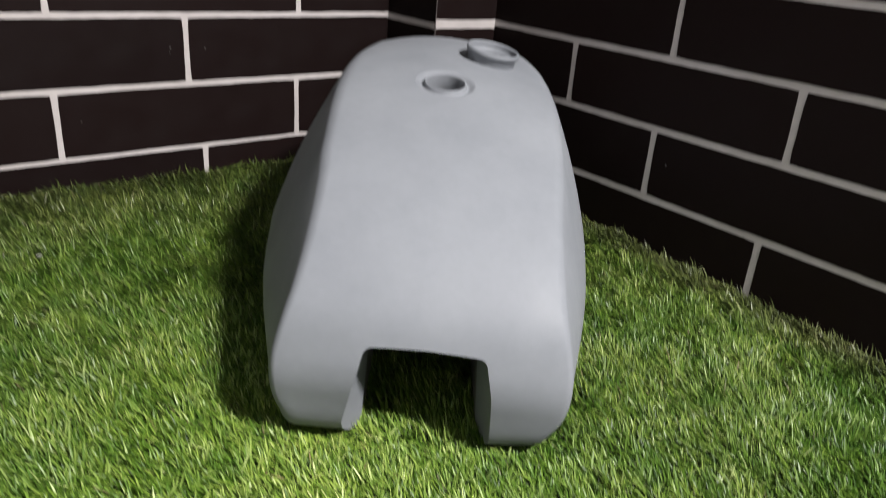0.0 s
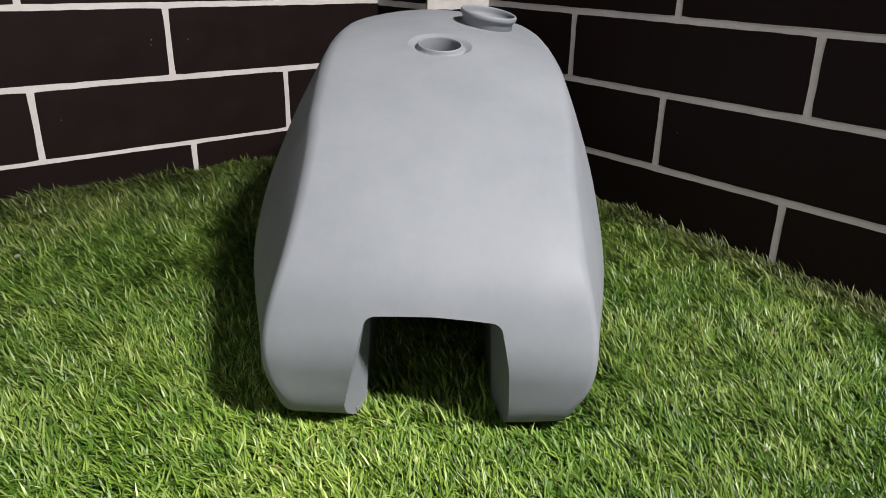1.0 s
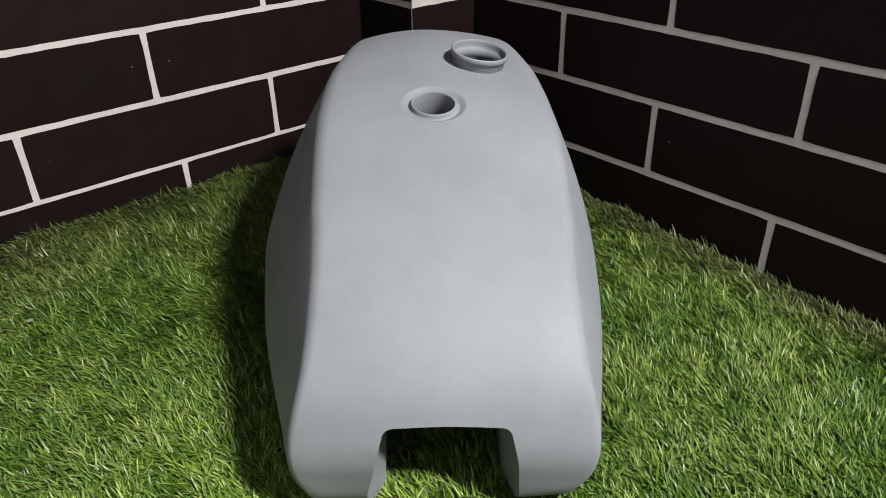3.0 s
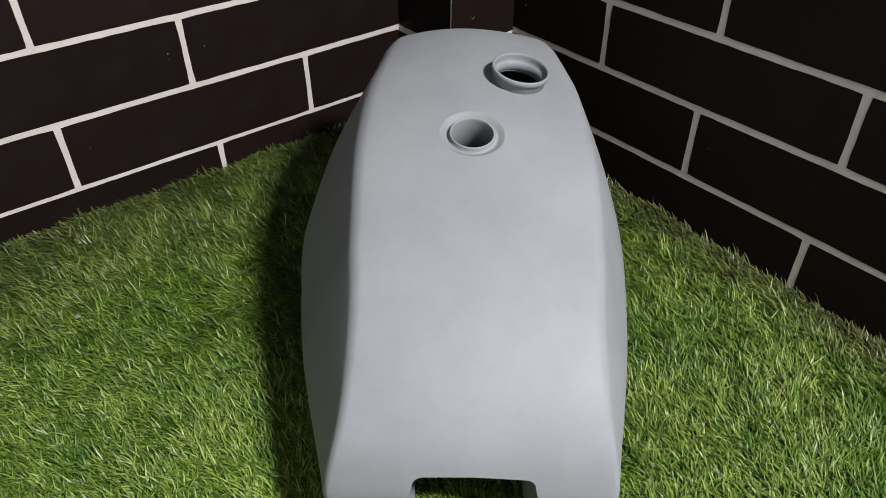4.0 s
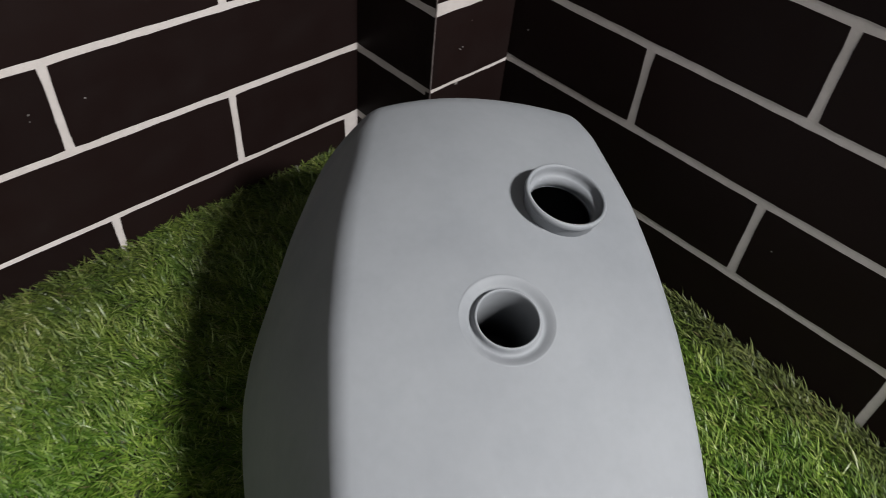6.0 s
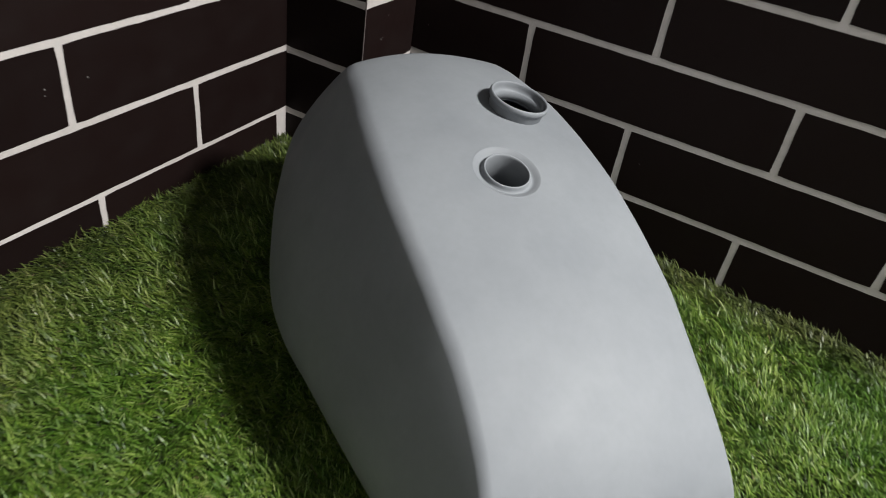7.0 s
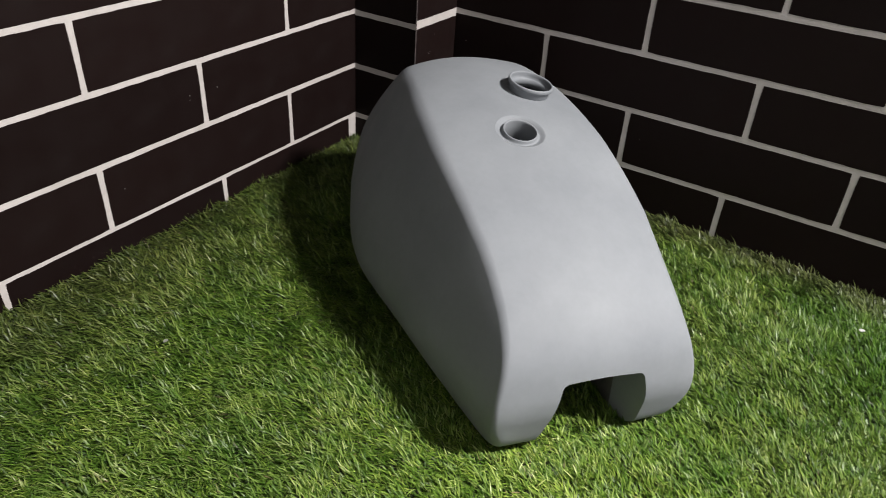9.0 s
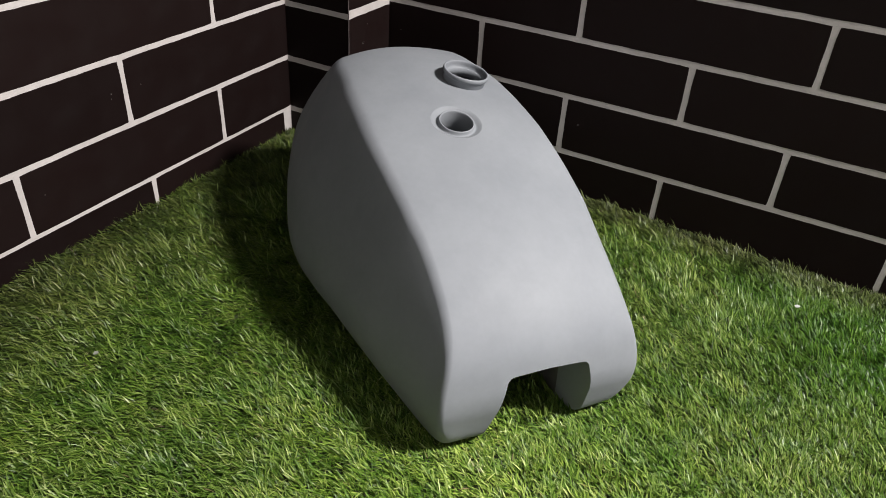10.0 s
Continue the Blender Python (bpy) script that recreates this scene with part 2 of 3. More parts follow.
def floor_bm(x0, x1, y0, y1, lift, nx, ny, under):
    bm = bmesh.new()
    top = [[bm.verts.new((x0 + (x1 - x0) * i / nx, y0 + (y1 - y0) * j / ny, ground_height(x0 + (x1 - x0) * i / nx, 0) + lift)) for j in range(ny + 1)] for i in range(nx + 1)]
    for i in range(nx):
        for j in range(ny):
            bm.faces.new((top[i][j], top[i + 1][j], top[i + 1][j + 1], top[i][j + 1]))
    ext = bmesh.ops.extrude_face_region(bm, geom=bm.faces[:])
    for v in ext["geom"]:
        if isinstance(v, bmesh.types.BMVert):
            v.co.z -= under
    bmesh.ops.recalc_face_normals(bm, faces=bm.faces[:])
    return bm


structure("floor", floor_bm(-0.1, ROOM, -ROOM, 0.1, -0.004, 4, 4, 0.12), CONCRETE, "plain grey concrete floor under the artificial grass", "floor")
structure("ceiling", box_bm(-0.1, ROOM, -ROOM, 0.1, HIGH, HIGH + 0.1), PLASTER, "plain light grey plaster ceiling", "ceiling")
structure("wall_south", box_bm(-0.1, ROOM + 0.1, -ROOM - 0.1, -ROOM, -0.2, HIGH), PLASTER, "plain light grey plastered wall", "wall")
structure("wall_east", box_bm(ROOM, ROOM + 0.1, -ROOM, 0.1, -0.2, HIGH), PLASTER, "plain light grey plastered wall", "wall")
wall_west = structure("wall_west", box_bm(-0.1, -PROUD, -ROOM, 0.1, -0.2, HIGH), GROUT, "wall clad in dark brown brick tiles with white joints", "wall")
wall_north = structure("wall_north", box_bm(-0.1, ROOM, PROUD, 0.1, -0.2, HIGH), GROUT, "wall clad in dark brown brick tiles with greyish white joints", "wall")
pillar = structure("pillar", box_bm(-PROUD, PIL_X - PROUD, PIL_Y + PROUD, PROUD, -0.2, HIGH), GROUT, "square corner pillar clad in dark brown brick tiles", "pillar")

# ---------------------------------------------------------------- the fuel tank
TANK_AT = (0.5812, -0.4731, 0.0)
TANK_TURN = math.degrees(math.atan2(0.6257, -0.7801))     # local x runs from the saddle end to the steering end
# side outline, from the foot at the notched end up over the top and back underneath
OUTLINE = [(0.0170, 0.0085), (-0.0041, 0.0520), (-0.0007, 0.0919), (0.0148, 0.1245), (0.0541, 0.1576), (0.1305, 0.1972), (0.2443, 0.2302), (0.3465, 0.2472),
           (0.4213, 0.2488), (0.4545, 0.2396), (0.4800, 0.1929), (0.4845, 0.1393), (0.4397, 0.0925), (0.3505, 0.0599), (0.2475, 0.0120), (0.1293, 0.0090)]
TOP_HALF = (0.0920, 0.0955, 0.1016, 0.1000, 0.0885, 0.0750)   # half width just under the upper face, every 0.1 m
LOW_HALF = (0.1070, 0.1405, 0.1635, 0.1795, 0.1662, 0.1466)   # half width low down
TUCK = (0.0090, 0.0320, 0.0300)                     # how far the sides tuck in below, every 0.2 m
BULGE, BULGE_LOW = 0.0371, -0.094
SHOULDER, TANK_ROLL = 0.0112, 2.60


def tilt(u):
    """How steeply the crowned upper face meets its shoulders, in radians."""
    s = min(max((u - 0.06) / 0.20, 0), 1)
    return 0.12 + 0.085 * s * s * (3 - 2 * s)


def smooth_row(x, step, values):
    y = (2 * values[0] - values[1], *values, 2 * values[-1] - values[-2])
    s = min(max(x / step, -0.3), len(values) - 0.7)
    i = min(max(int(math.floor(s)), 0), len(values) - 2)
    t, (a, b, c, d) = s - i, y[i:i + 4]
    return 0.5 * (2 * b + (c - a) * t + (2 * a - 5 * b + 4 * c - d) * t * t + (3 * b - a - 3 * c + d) * t ** 3)


def top_height(u):
    """Height of the upper outline over u."""
    pts = [(-0.02, 0.122), (0.02, 0.139)] + OUTLINE[4:10]
    for (a, za), (b, zb) in zip(pts, pts[1:]):
        if u <= b:
            return za + (zb - za) * max(u - a, 0) / (b - a)
    return pts[-1][1]


def half_width(u, z):
    s = min(max((z - 0.03) / (top_height(u) - 0.03), 0), 1.05)
    low, top = smooth_row(u, 0.1, LOW_HALF), smooth_row(u, 0.1, TOP_HALF)
    return low + (top - low) * s + BULGE * s * (1 - s) * (1 + BULGE_LOW * (2 * s - 1)) - smooth_row(u, 0.2, TUCK) * (max(0.085 - z, 0) / 0.067) ** 2


def outline_points(inset=0.0, m=10):
    pts, n = [Vector(p) for p in OUTLINE], len(OUTLINE)
    out = []
    for i in range(n):
        a, b, c, d = pts[i - 1], pts[i], pts[(i + 1) % n], pts[(i + 2) % n]
        for k in range(m):
            t = k / m
            out.append(0.5 * (2 * b + (c - a) * t + (2 * a - 5 * b + 4 * c - d) * t * t + (3 * b - a - 3 * c + d) * t ** 3))
    n = len(out)
    for _ in range(3):
        out = [(out[i - 1] + out[i] * 2 + out[(i + 1) % n]) / 4 for i in range(n)]
    inward = []
    for i in range(n):
        t = (out[(i + 1) % n] - out[i - 1]).normalized()
        inward.append(Vector((t.y, -t.x)))
    return [p + w * inset for p, w in zip(out, inward)], inward


def droop(u, v, z):
    """The hand-beaten shoulder hangs a little lower on one side of the steering end."""
    s = min(max((u - 0.28) / 0.16, 0), 1)
    return 0.0050 * s * s * (3 - 2 * s) * (max(v, 0) / 0.08) ** 2 * min(max((z - 0.12) / 0.10, 0), 1)


def swell(u, z):
    """One side bellies out a little more than the other, low down near the saddle end and high up near the steering end."""
    return 0.0020 * math.exp(-((u - 0.12) / 0.10) ** 2 - ((z - 0.085) / 0.05) ** 2) + 0.0036 * math.exp(-((u - 0.41) / 0.09) ** 2 - ((z - 0.165) / 0.045) ** 2)


def foot_lift(u, v, z):
    """The foot on one side is dressed upwards towards its outer edge."""
    return 0.0055 * min(max((-v - 0.058) / 0.045, 0), 1) * min(max((0.05 - z) / 0.04, 0), 1) * min(max((0.16 - u) / 0.08, 0), 1)


def tank_solid_bm(inset=0.0):
    """The closed body: a crowned band round the outline, rounded shoulders, and bulging sides."""
    line, inward = outline_points(inset)
    n = len(line)
    radius = [0.009 if p.y < 0.035 else 0.0050 + (SHOULDER - 0.0050) * min(max(p.x / 0.3, 0), 1) for p in line]
    for _ in range(4):
        radius = [(radius[i - 1] + radius[i] + radius[(i + 1) % n]) / 3 for i in range(n)]
    slope = [tilt(p.x) for p in line]
    rows = []
    core_a, core_b = Vector((0.12, 0.085)), Vector((0.36, 0.165))

    def core(p):
        d = core_b - core_a
        return core_a + d * min(max((p - core_a).dot(d) / d.length_squared, 0), 1)

    band = (0.0, 0.2, 0.4, 0.6, 0.8, 0.93)
    for f in band:
        row = []
        for p, w, r, a0 in zip(line, inward, radius, slope):
            hw = half_width(p.x, p.y) - inset - r * (1 - math.sin(a0))
            crown = math.tan(a0) * hw / 2 * (1 - f * f) * min(max((p.y - 0.03) / 0.05, 0), 1)
            q = p - w * crown
            row.append((q.x, f * hw, q.y))
        rows.append(row)
    for k in range(8):
        row = []
        for p, w, r, a0 in zip(line, inward, radius, slope):
            ang = a0 + (math.pi / 2 - a0) * k / 7
            q = p + w * (r * (math.cos(a0) - math.cos(ang)))
            row.append((q.x, half_width(q.x, q.y) - inset - r * (1 - math.sin(ang)), q.y))
        rows.append(row)
    for k in range(1, 7):
        row = []
        for p, w, r, a0 in zip(line, inward, radius, slope):
            q = p + w * (r * math.cos(a0))
            q = q.lerp(core(q), k / 6)
            row.append((q.x, half_width(q.x, q.y) - inset, q.y))
        rows.append(row)
    bm = bmesh.new()
    for side in (1, -1):
        grid = [[bm.verts.new((x, side * y + (swell(x, z) * y / 0.1 if side > 0 else 0), z - droop(x, side * y, z) + foot_lift(x, side * y, z))) for x, y, z in row] for row in rows]
        for j in range(len(grid) - 1):
            for i in range(n):
                k = (i + 1) % n
                bm.faces.new((grid[j][i], grid[j][k], grid[j + 1][k], grid[j + 1][i]))
    bmesh.ops.remove_doubles(bm, verts=bm.verts[:], dist=0.0003)
    bmesh.ops.recalc_face_normals(bm, faces=bm.faces[:])
    return bm


def tunnel_bm(grow=0.0, x0=-0.03, x1=0.43):
    """The cutter for the frame tunnel: a flared mouth, splayed sides and rounded upper corners."""
    bm, ends = bmesh.new(), []
    z1, r = 0.0972 + grow, 0.008
    for x, narrow, wall_in in ((x0, -0.0085, 0.0), (0.0, 0.0, 0.0), (0.036, 0.0100, 0.0065), (x1, 0.0115, 0.0065)):
        halves = []
        # one wall stands nearly upright behind the flare, the other stays splayed
        for lean in (0.0, wall_in):
            top, bot = 0.0440 + grow - 0.45 * narrow + 0.35 * lean, 0.0580 + grow - narrow - 0.9 * lean
            half = [(-bot - 0.008 + narrow * 0.3 + 1.2 * lean, -0.03), (-bot, 0.012)]
            for k in range(6):
                a = math.pi - (math.pi / 2) * k / 5
                half.append((-top + r + r * math.cos(a), z1 - r + r * math.sin(a)))
            halves.append(half + [(-0.02, z1 + 0.0012), (0, z1 + 0.0020)])
        ring = [(x, y, z) for y, z in halves[0]] + [(x - (0.012 if 0 < x < 0.1 else 0.0), -y, z) for y, z in reversed(halves[1][:-1])]
        ends.append([bm.verts.new(p) for p in ring])
    n = len(ring)
    for e, f in zip(ends, ends[1:]):
        for i in range(n):
            bm.faces.new((e[i], e[(i + 1) % n], f[(i + 1) % n], f[i]))
    bm.faces.new(ends[0])
    bm.faces.new(list(reversed(ends[-1])))
    bmesh.ops.recalc_face_normals(bm, faces=bm.faces[:])
    return bm


def top_at(u, v):
    """Place and normal of the tank's upper face at (u, v), in the tank's own axes."""
    line, inward = outline_points()
    best = min((i for i, p in enumerate(line) if p.y > 0.1 and inward[i].y < 0), key=lambda i: abs(line[i].x - u))

    def spot(i, v):
        p, w = line[i], inward[i]
        hw = half_width(p.x, p.y) - SHOULDER * (1 - math.sin(tilt(p.x)))
        q = p - w * (math.tan(tilt(p.x)) * hw / 2 * (1 - (v / hw) ** 2))
        return Vector((q.x, v, q.y))

    here = spot(best, v)
    along, across = spot(best + 2, v) - spot(best - 2, v), spot(best, v + 0.004) - spot(best, v - 0.004)
    nor = along.cross(across)
    return here, (nor if nor.z > 0 else -nor).normalized()


def seat_pose(u, v):
    p, nrm = top_at(u, v)
    return Matrix.Translation(p) @ nrm.to_track_quat("Z", "Y").to_matrix().to_4x4()


def fitted(bm, seat):
    """Lays a turned part on the tank, bent to the upper face's curve."""
    moved(bm, seat)
    at, up = seat.translation, seat.to_3x3().col[2]
    for v in bm.verts:
        d = v.co - at
        v.co -= up * (0.55 * d.x * d.x + 1.0 * d.y * d.y)
    return bm


def carved(name, solid, cutters, mat):
    """The solid less the cutters, as one plain mesh."""
    made = [new("blank", mesh_of("blank", solid, mat, True))]
    for bm in cutters:
        made.append(new("cutter", mesh_of("cutter", bm, mat, True)))
        mod = made[0].modifiers.new("cut", "BOOLEAN")
        mod.operation, mod.solver, mod.object = "DIFFERENCE", "EXACT", made[-1]
    bpy.context.view_layer.update()
    me = bpy.data.meshes.new_from_object(made[0].evaluated_get(bpy.context.evaluated_depsgraph_get()))
    me.name = name
    for ob in made:
        data = ob.data
        bpy.data.objects.remove(ob)
        bpy.data.meshes.remove(data)
    return me


def moved(bm, m):
    bmesh.ops.transform(bm, matrix=m, verts=bm.verts[:])
    return bm


def disc_bm(r, z0, z1, steps=56):
    bm = bmesh.new()
    bmesh.ops.create_cone(bm, cap_ends=True, segments=steps, radius1=r, radius2=r, depth=z1 - z0, matrix=Matrix.Translation((0, 0, (z0 + z1) / 2)))
    return bm


def build_tank():
    tank = tagged(new("motorcycle_fuel_tank"), "bare motorcycle fuel tank in matt grey primer resting on artificial grass", "fuel tank")
    tank.matrix_world = pose(*TANK_AT, 0, 0, TANK_TURN) @ pose(0, 0, 0.02, TANK_ROLL) @ pose(0, 0, -0.02)
    neck_at, boss_at = seat_pose(0.3310, -0.0408) @ pose(0, 0, 0.001), seat_pose(0.2472, 0.0046)
    cavity = carved("cavity", tank_solid_bm(0.004), [tunnel_bm(0.004, -0.04, 0.6)], PRIMER)
    hollow = bmesh.new()
    hollow.from_mesh(cavity)
    bpy.data.meshes.remove(cavity)
    me = carved("shell", tank_solid_bm(), [hollow, tunnel_bm(), moved(disc_bm(0.0222, -0.03, 0.03), neck_at), moved(disc_bm(0.0292, -0.03, 0.03), boss_at)], PRIMER)
    me.polygons.foreach_set("use_smooth", [True] * len(me.polygons))
    me.set_sharp_from_angle(angle=radians(38))
    # the tunnel's inner faces behind its flared mouth take a darker grey
    me.materials.append(TUNNEL_DARK)
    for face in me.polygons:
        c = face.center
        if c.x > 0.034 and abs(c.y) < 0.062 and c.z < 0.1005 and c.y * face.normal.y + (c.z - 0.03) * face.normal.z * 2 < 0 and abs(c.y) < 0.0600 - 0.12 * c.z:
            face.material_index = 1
    shell = new("shell", me)
    shell.parent = tank
    # filler neck: short tube with a wider rolled lip, standing square on the upper face
    part("filler_neck", fitted(lathe_bm([(0.0214, -0.0035), (0.0228, -0.0045), (0.0252, -0.001), (0.0250, 0.0050), (0.0257, 0.0060), (0.0272, 0.0071),
         (0.0277, 0.0085), (0.0277, 0.0106), (0.0271, 0.0118), (0.0262, 0.0121), (0.0253, 0.0116), (0.0248, 0.0104), (0.0246, 0.0080), (0.0242, 0.0054), (0.0231, 0.0042), (0.0219, 0.0036)]), neck_at), PRIMER, tank, "raised round neck with a thick rolled lip", True)
    # sunk boss: groove, rounded lip and a tube going down
    part("filler_boss", fitted(lathe_bm([(0.0178, -0.058), (0.0188, -0.058), (0.0192, -0.008), (0.0255, -0.0075), (0.0282, -0.0032), (0.0312, -0.0013), (0.0292, 0.0),
         (0.0282, -0.0003), (0.0270, -0.0009), (0.0256, -0.0018), (0.0243, -0.0028), (0.0231, -0.0036), (0.0219, -0.0039), (0.0209, -0.0034), (0.0202, -0.0018), (0.0199, -0.0002), (0.0194, 0.0005), (0.0188, 0.0006),
         (0.0183, 0.0002), (0.0179, -0.0014)]), boss_at), PRIMER, tank, "round opening with a thin lip and a shallow groove", True)
    return tank


tank = build_tank()


# ---------------------------------------------------------------- artificial grass
def tank_axes(x, y):
    a = radians(TANK_TURN)
    dx, dy = x - TANK_AT[0], y - TANK_AT[1]
    return dx * np.cos(a) + dy * np.sin(a), -dx * np.sin(a) + dy * np.cos(a)


def inside_tank(x, y):
    """Whether a place on the ground is pressed down by the tank."""
    u, v = tank_axes(x, y)
    half = 0.098 + 0.14 * np.clip(u, 0, 0.27)
    return (u > 0.006) & (u < 0.27) & (abs(v) < half) & (abs(v) > 0.056)


def cloud(x, y, size, seed):
    """Smooth random field over the plan, about -0.5 to 0.5, with features of the given size."""
    table = np.random.default_rng(seed).uniform(-0.5, 0.5, (256, 256))
    c, s = math.cos(seed * 0.7), math.sin(seed * 0.7)
    p, q = (c * x - s * y) / size + 300.3, (s * x + c * y) / size + 300.7
    i, j = np.floor(p).astype(int), np.floor(q).astype(int)
    f, g = p - i, q - j
    f, g = f * f * (3 - 2 * f), g * g * (3 - 2 * g)
    a, b = table[i % 256, j % 256], table[(i + 1) % 256, j % 256]
    d, e = table[i % 256, (j + 1) % 256], table[(i + 1) % 256, (j + 1) % 256]
    return (a + (b - a) * f) * (1 - g) + (d + (e - d) * f) * g


def grass_mesh(name, count, x1, y0, yarn, mat):
    """Blades strewn over the mat. yarn: "pile", the dense green; "tip", longer light blades standing out of it; "thatch", the short curly fill."""
    rng = np.random.default_rng({"pile": 7, "thatch": 8, "tip": 9}[yarn])
    x, y = rng.uniform(0.002, x1, count), rng.uniform(y0, -0.002, count)
    keep = ~((x < PIL_X) & (y > PIL_Y))
    if yarn == "tip":
        # light blades come in loose tufts
        keep &= cloud(x, y, 0.020, 31) + 0.6 * cloud(x, y, 0.060, 32) + rng.uniform(-0.35, 0.35, count) > -0.12
    x, y = x[keep], y[keep]
    n = len(x)
    # the pile lies over to the west, further out to the south-west; neighbouring blades share a lean, which wanders over the mat
    west = np.clip((0.85 - x) / 0.60, 0, 1)
    field = 2.75 + 1.30 * west + 1.1 * cloud(x, y, 0.110, 21) + 1.3 * cloud(x, y, 0.034, 22)
    clump = cloud(x, y, 0.013, 23) + 0.7 * cloud(x, y, 0.030, 24)
    turn = field + 1.5 * cloud(x, y, 0.011, 25) + rng.normal(0, 1, n) * 0.78
    lean = 1.00 + 0.10 * west + 0.40 * cloud(x, y, 0.016, 26) + rng.normal(0, 0.22, n)
    length = (rng.normal(0.0132, 0.0028, n) * (1 + 0.40 * clump)).clip(0.006, 0.026)
    width = rng.uniform(0.0010, 0.0018, n)
    if yarn == "thatch":
        length, lean, turn = length * 0.62, lean + 0.25, rng.uniform(0, 6.283, n)
    if yarn == "tip":
        length, lean, turn = length * 1.18, lean - 0.12 + rng.normal(0, 0.22, n), turn + rng.normal(0, 0.45, n)
    lean = lean.clip(0.10, 1.42)
    # round the tank the pile is trodden flat; in its tunnel blades stand steeper to look darker
    u, v = tank_axes(x, y)
    off = np.hypot(np.maximum(np.maximum(-u, u - 0.30), 0), np.maximum(abs(v) - (0.10 + 0.14 * np.clip(u, 0, 0.3)), 0))
    press = np.clip(1 - off / 0.022, 0, 1)
    under = inside_tank(x, y)
    tunnel = (u > 0.01) & (u < 0.42) & (abs(v) <= 0.056)
    length *= np.where(under, 0.5, np.where(tunnel, 0.85, 1 - 0.25 * press))
    lean = np.where(under, 1.25, np.where(tunnel, 0.75 * lean, lean + 0.15 * press))
    spin = turn + np.pi / 2 + rng.normal(0, 0.4, n)
    base = 0.0245 - 0.040 * x + 0.0034 + 0.015 * np.exp(-x / 0.05) + 0.009 * np.exp(y / 0.03)
    dirx, diry, sx, sy = np.cos(turn), np.sin(turn), np.cos(spin), np.sin(spin)
    verts = np.zeros((n, 7, 3), np.float32)
    px, pz = np.zeros(n), np.zeros(n)
    for k in range(4):
        w = width * (1.0, 0.95, 0.75, 0.0)[k] / 2
        for s, j in (((-1, 2 * k), (1, 2 * k + 1)) if k < 3 else ((0, 6),)):
            verts[:, j, 0] = x + dirx * px + s * sx * w
            verts[:, j, 1] = y + diry * px + s * sy * w
            verts[:, j, 2] = base + pz
        a = lean * (0.70, 1.0, 1.22)[min(k, 2)]
        px, pz = px + np.sin(a) * length / 3, pz + np.cos(a) * length / 3
    # blades at the walls stay on their side
    vx, vy = verts[:, :, 0], verts[:, :, 1]
    np.maximum(vx, 0.0005, out=vx)
    np.minimum(vy, -0.0005, out=vy)
    idx = np.arange(n)[:, None] * 7
    quads = (idx + np.array([[0, 1, 3, 2, 2, 3, 5, 4, 4, 5, 6]])).astype(np.int32)
    me = bpy.data.meshes.new(name)
    me.vertices.add(n * 7)
    me.vertices.foreach_set("co", verts.ravel())
    me.loops.add(n * 11)
    me.loops.foreach_set("vertex_index", quads.ravel())
    me.polygons.add(n * 3)
    starts = (np.arange(n)[:, None] * 11 + np.array([[0, 4, 8]])).astype(np.int32)
    me.polygons.foreach_set("loop_start", starts.ravel())
    me.polygons.foreach_set("use_smooth", np.ones(n * 3, bool))
    me.update(calc_edges=True)
    me.validate()
    me.materials.append(mat)
    return me


GRASS_X, GRASS_Y = 1.15, -1.15
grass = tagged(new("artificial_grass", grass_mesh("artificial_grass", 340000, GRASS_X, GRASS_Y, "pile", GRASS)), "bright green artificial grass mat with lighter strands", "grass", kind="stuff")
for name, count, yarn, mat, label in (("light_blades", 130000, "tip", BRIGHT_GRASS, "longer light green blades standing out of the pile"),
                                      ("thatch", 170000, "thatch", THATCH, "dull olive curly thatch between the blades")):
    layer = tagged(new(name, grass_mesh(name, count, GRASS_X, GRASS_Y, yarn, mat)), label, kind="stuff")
    layer.parent = grass
backing = part("backing", floor_bm(0.001, GRASS_X, GRASS_Y, -0.001, 0.008, 2, 2, 0.011), BACKING, grass, "dark woven backing")


def flake(x, y, s, turn, seed, mat, label):
    rng = random.Random(seed)
    bm = bmesh.new()
    top = [bm.verts.new((s * (0.7 + 0.5 * rng.random()) * math.cos(a), 0.7 * s * (0.7 + 0.5 * rng.random()) * math.sin(a), 0.0006 * rng.random())) for a in (0.2, 1.3, 2.4, 3.5, 4.4, 5.5)]
    bm.faces.new(top)
    ext = bmesh.ops.extrude_face_region(bm, geom=bm.faces[:])
    for v in ext["geom"]:
        if isinstance(v, bmesh.types.BMVert):
            v.co.z += 0.0012
    bmesh.ops.recalc_face_normals(bm, faces=bm.faces[:])
    ob = tagged(new("paper_flake", mesh_of("paper_flake", bm, mat)), label, "flake", "flakes on the grass")
    ob.matrix_world = pose(x, y, ground_height(x, y) + 0.025, 12, -9, turn)
    return ob


flake(0.798, -0.097, 0.0042, 30, 1, SCRAP, "tiny white flake lying on the artificial grass")
flake(0.161, -0.637, 0.0028, 80, 2, DULL_SCRAP, "tiny dull grey flake lying on the artificial grass")


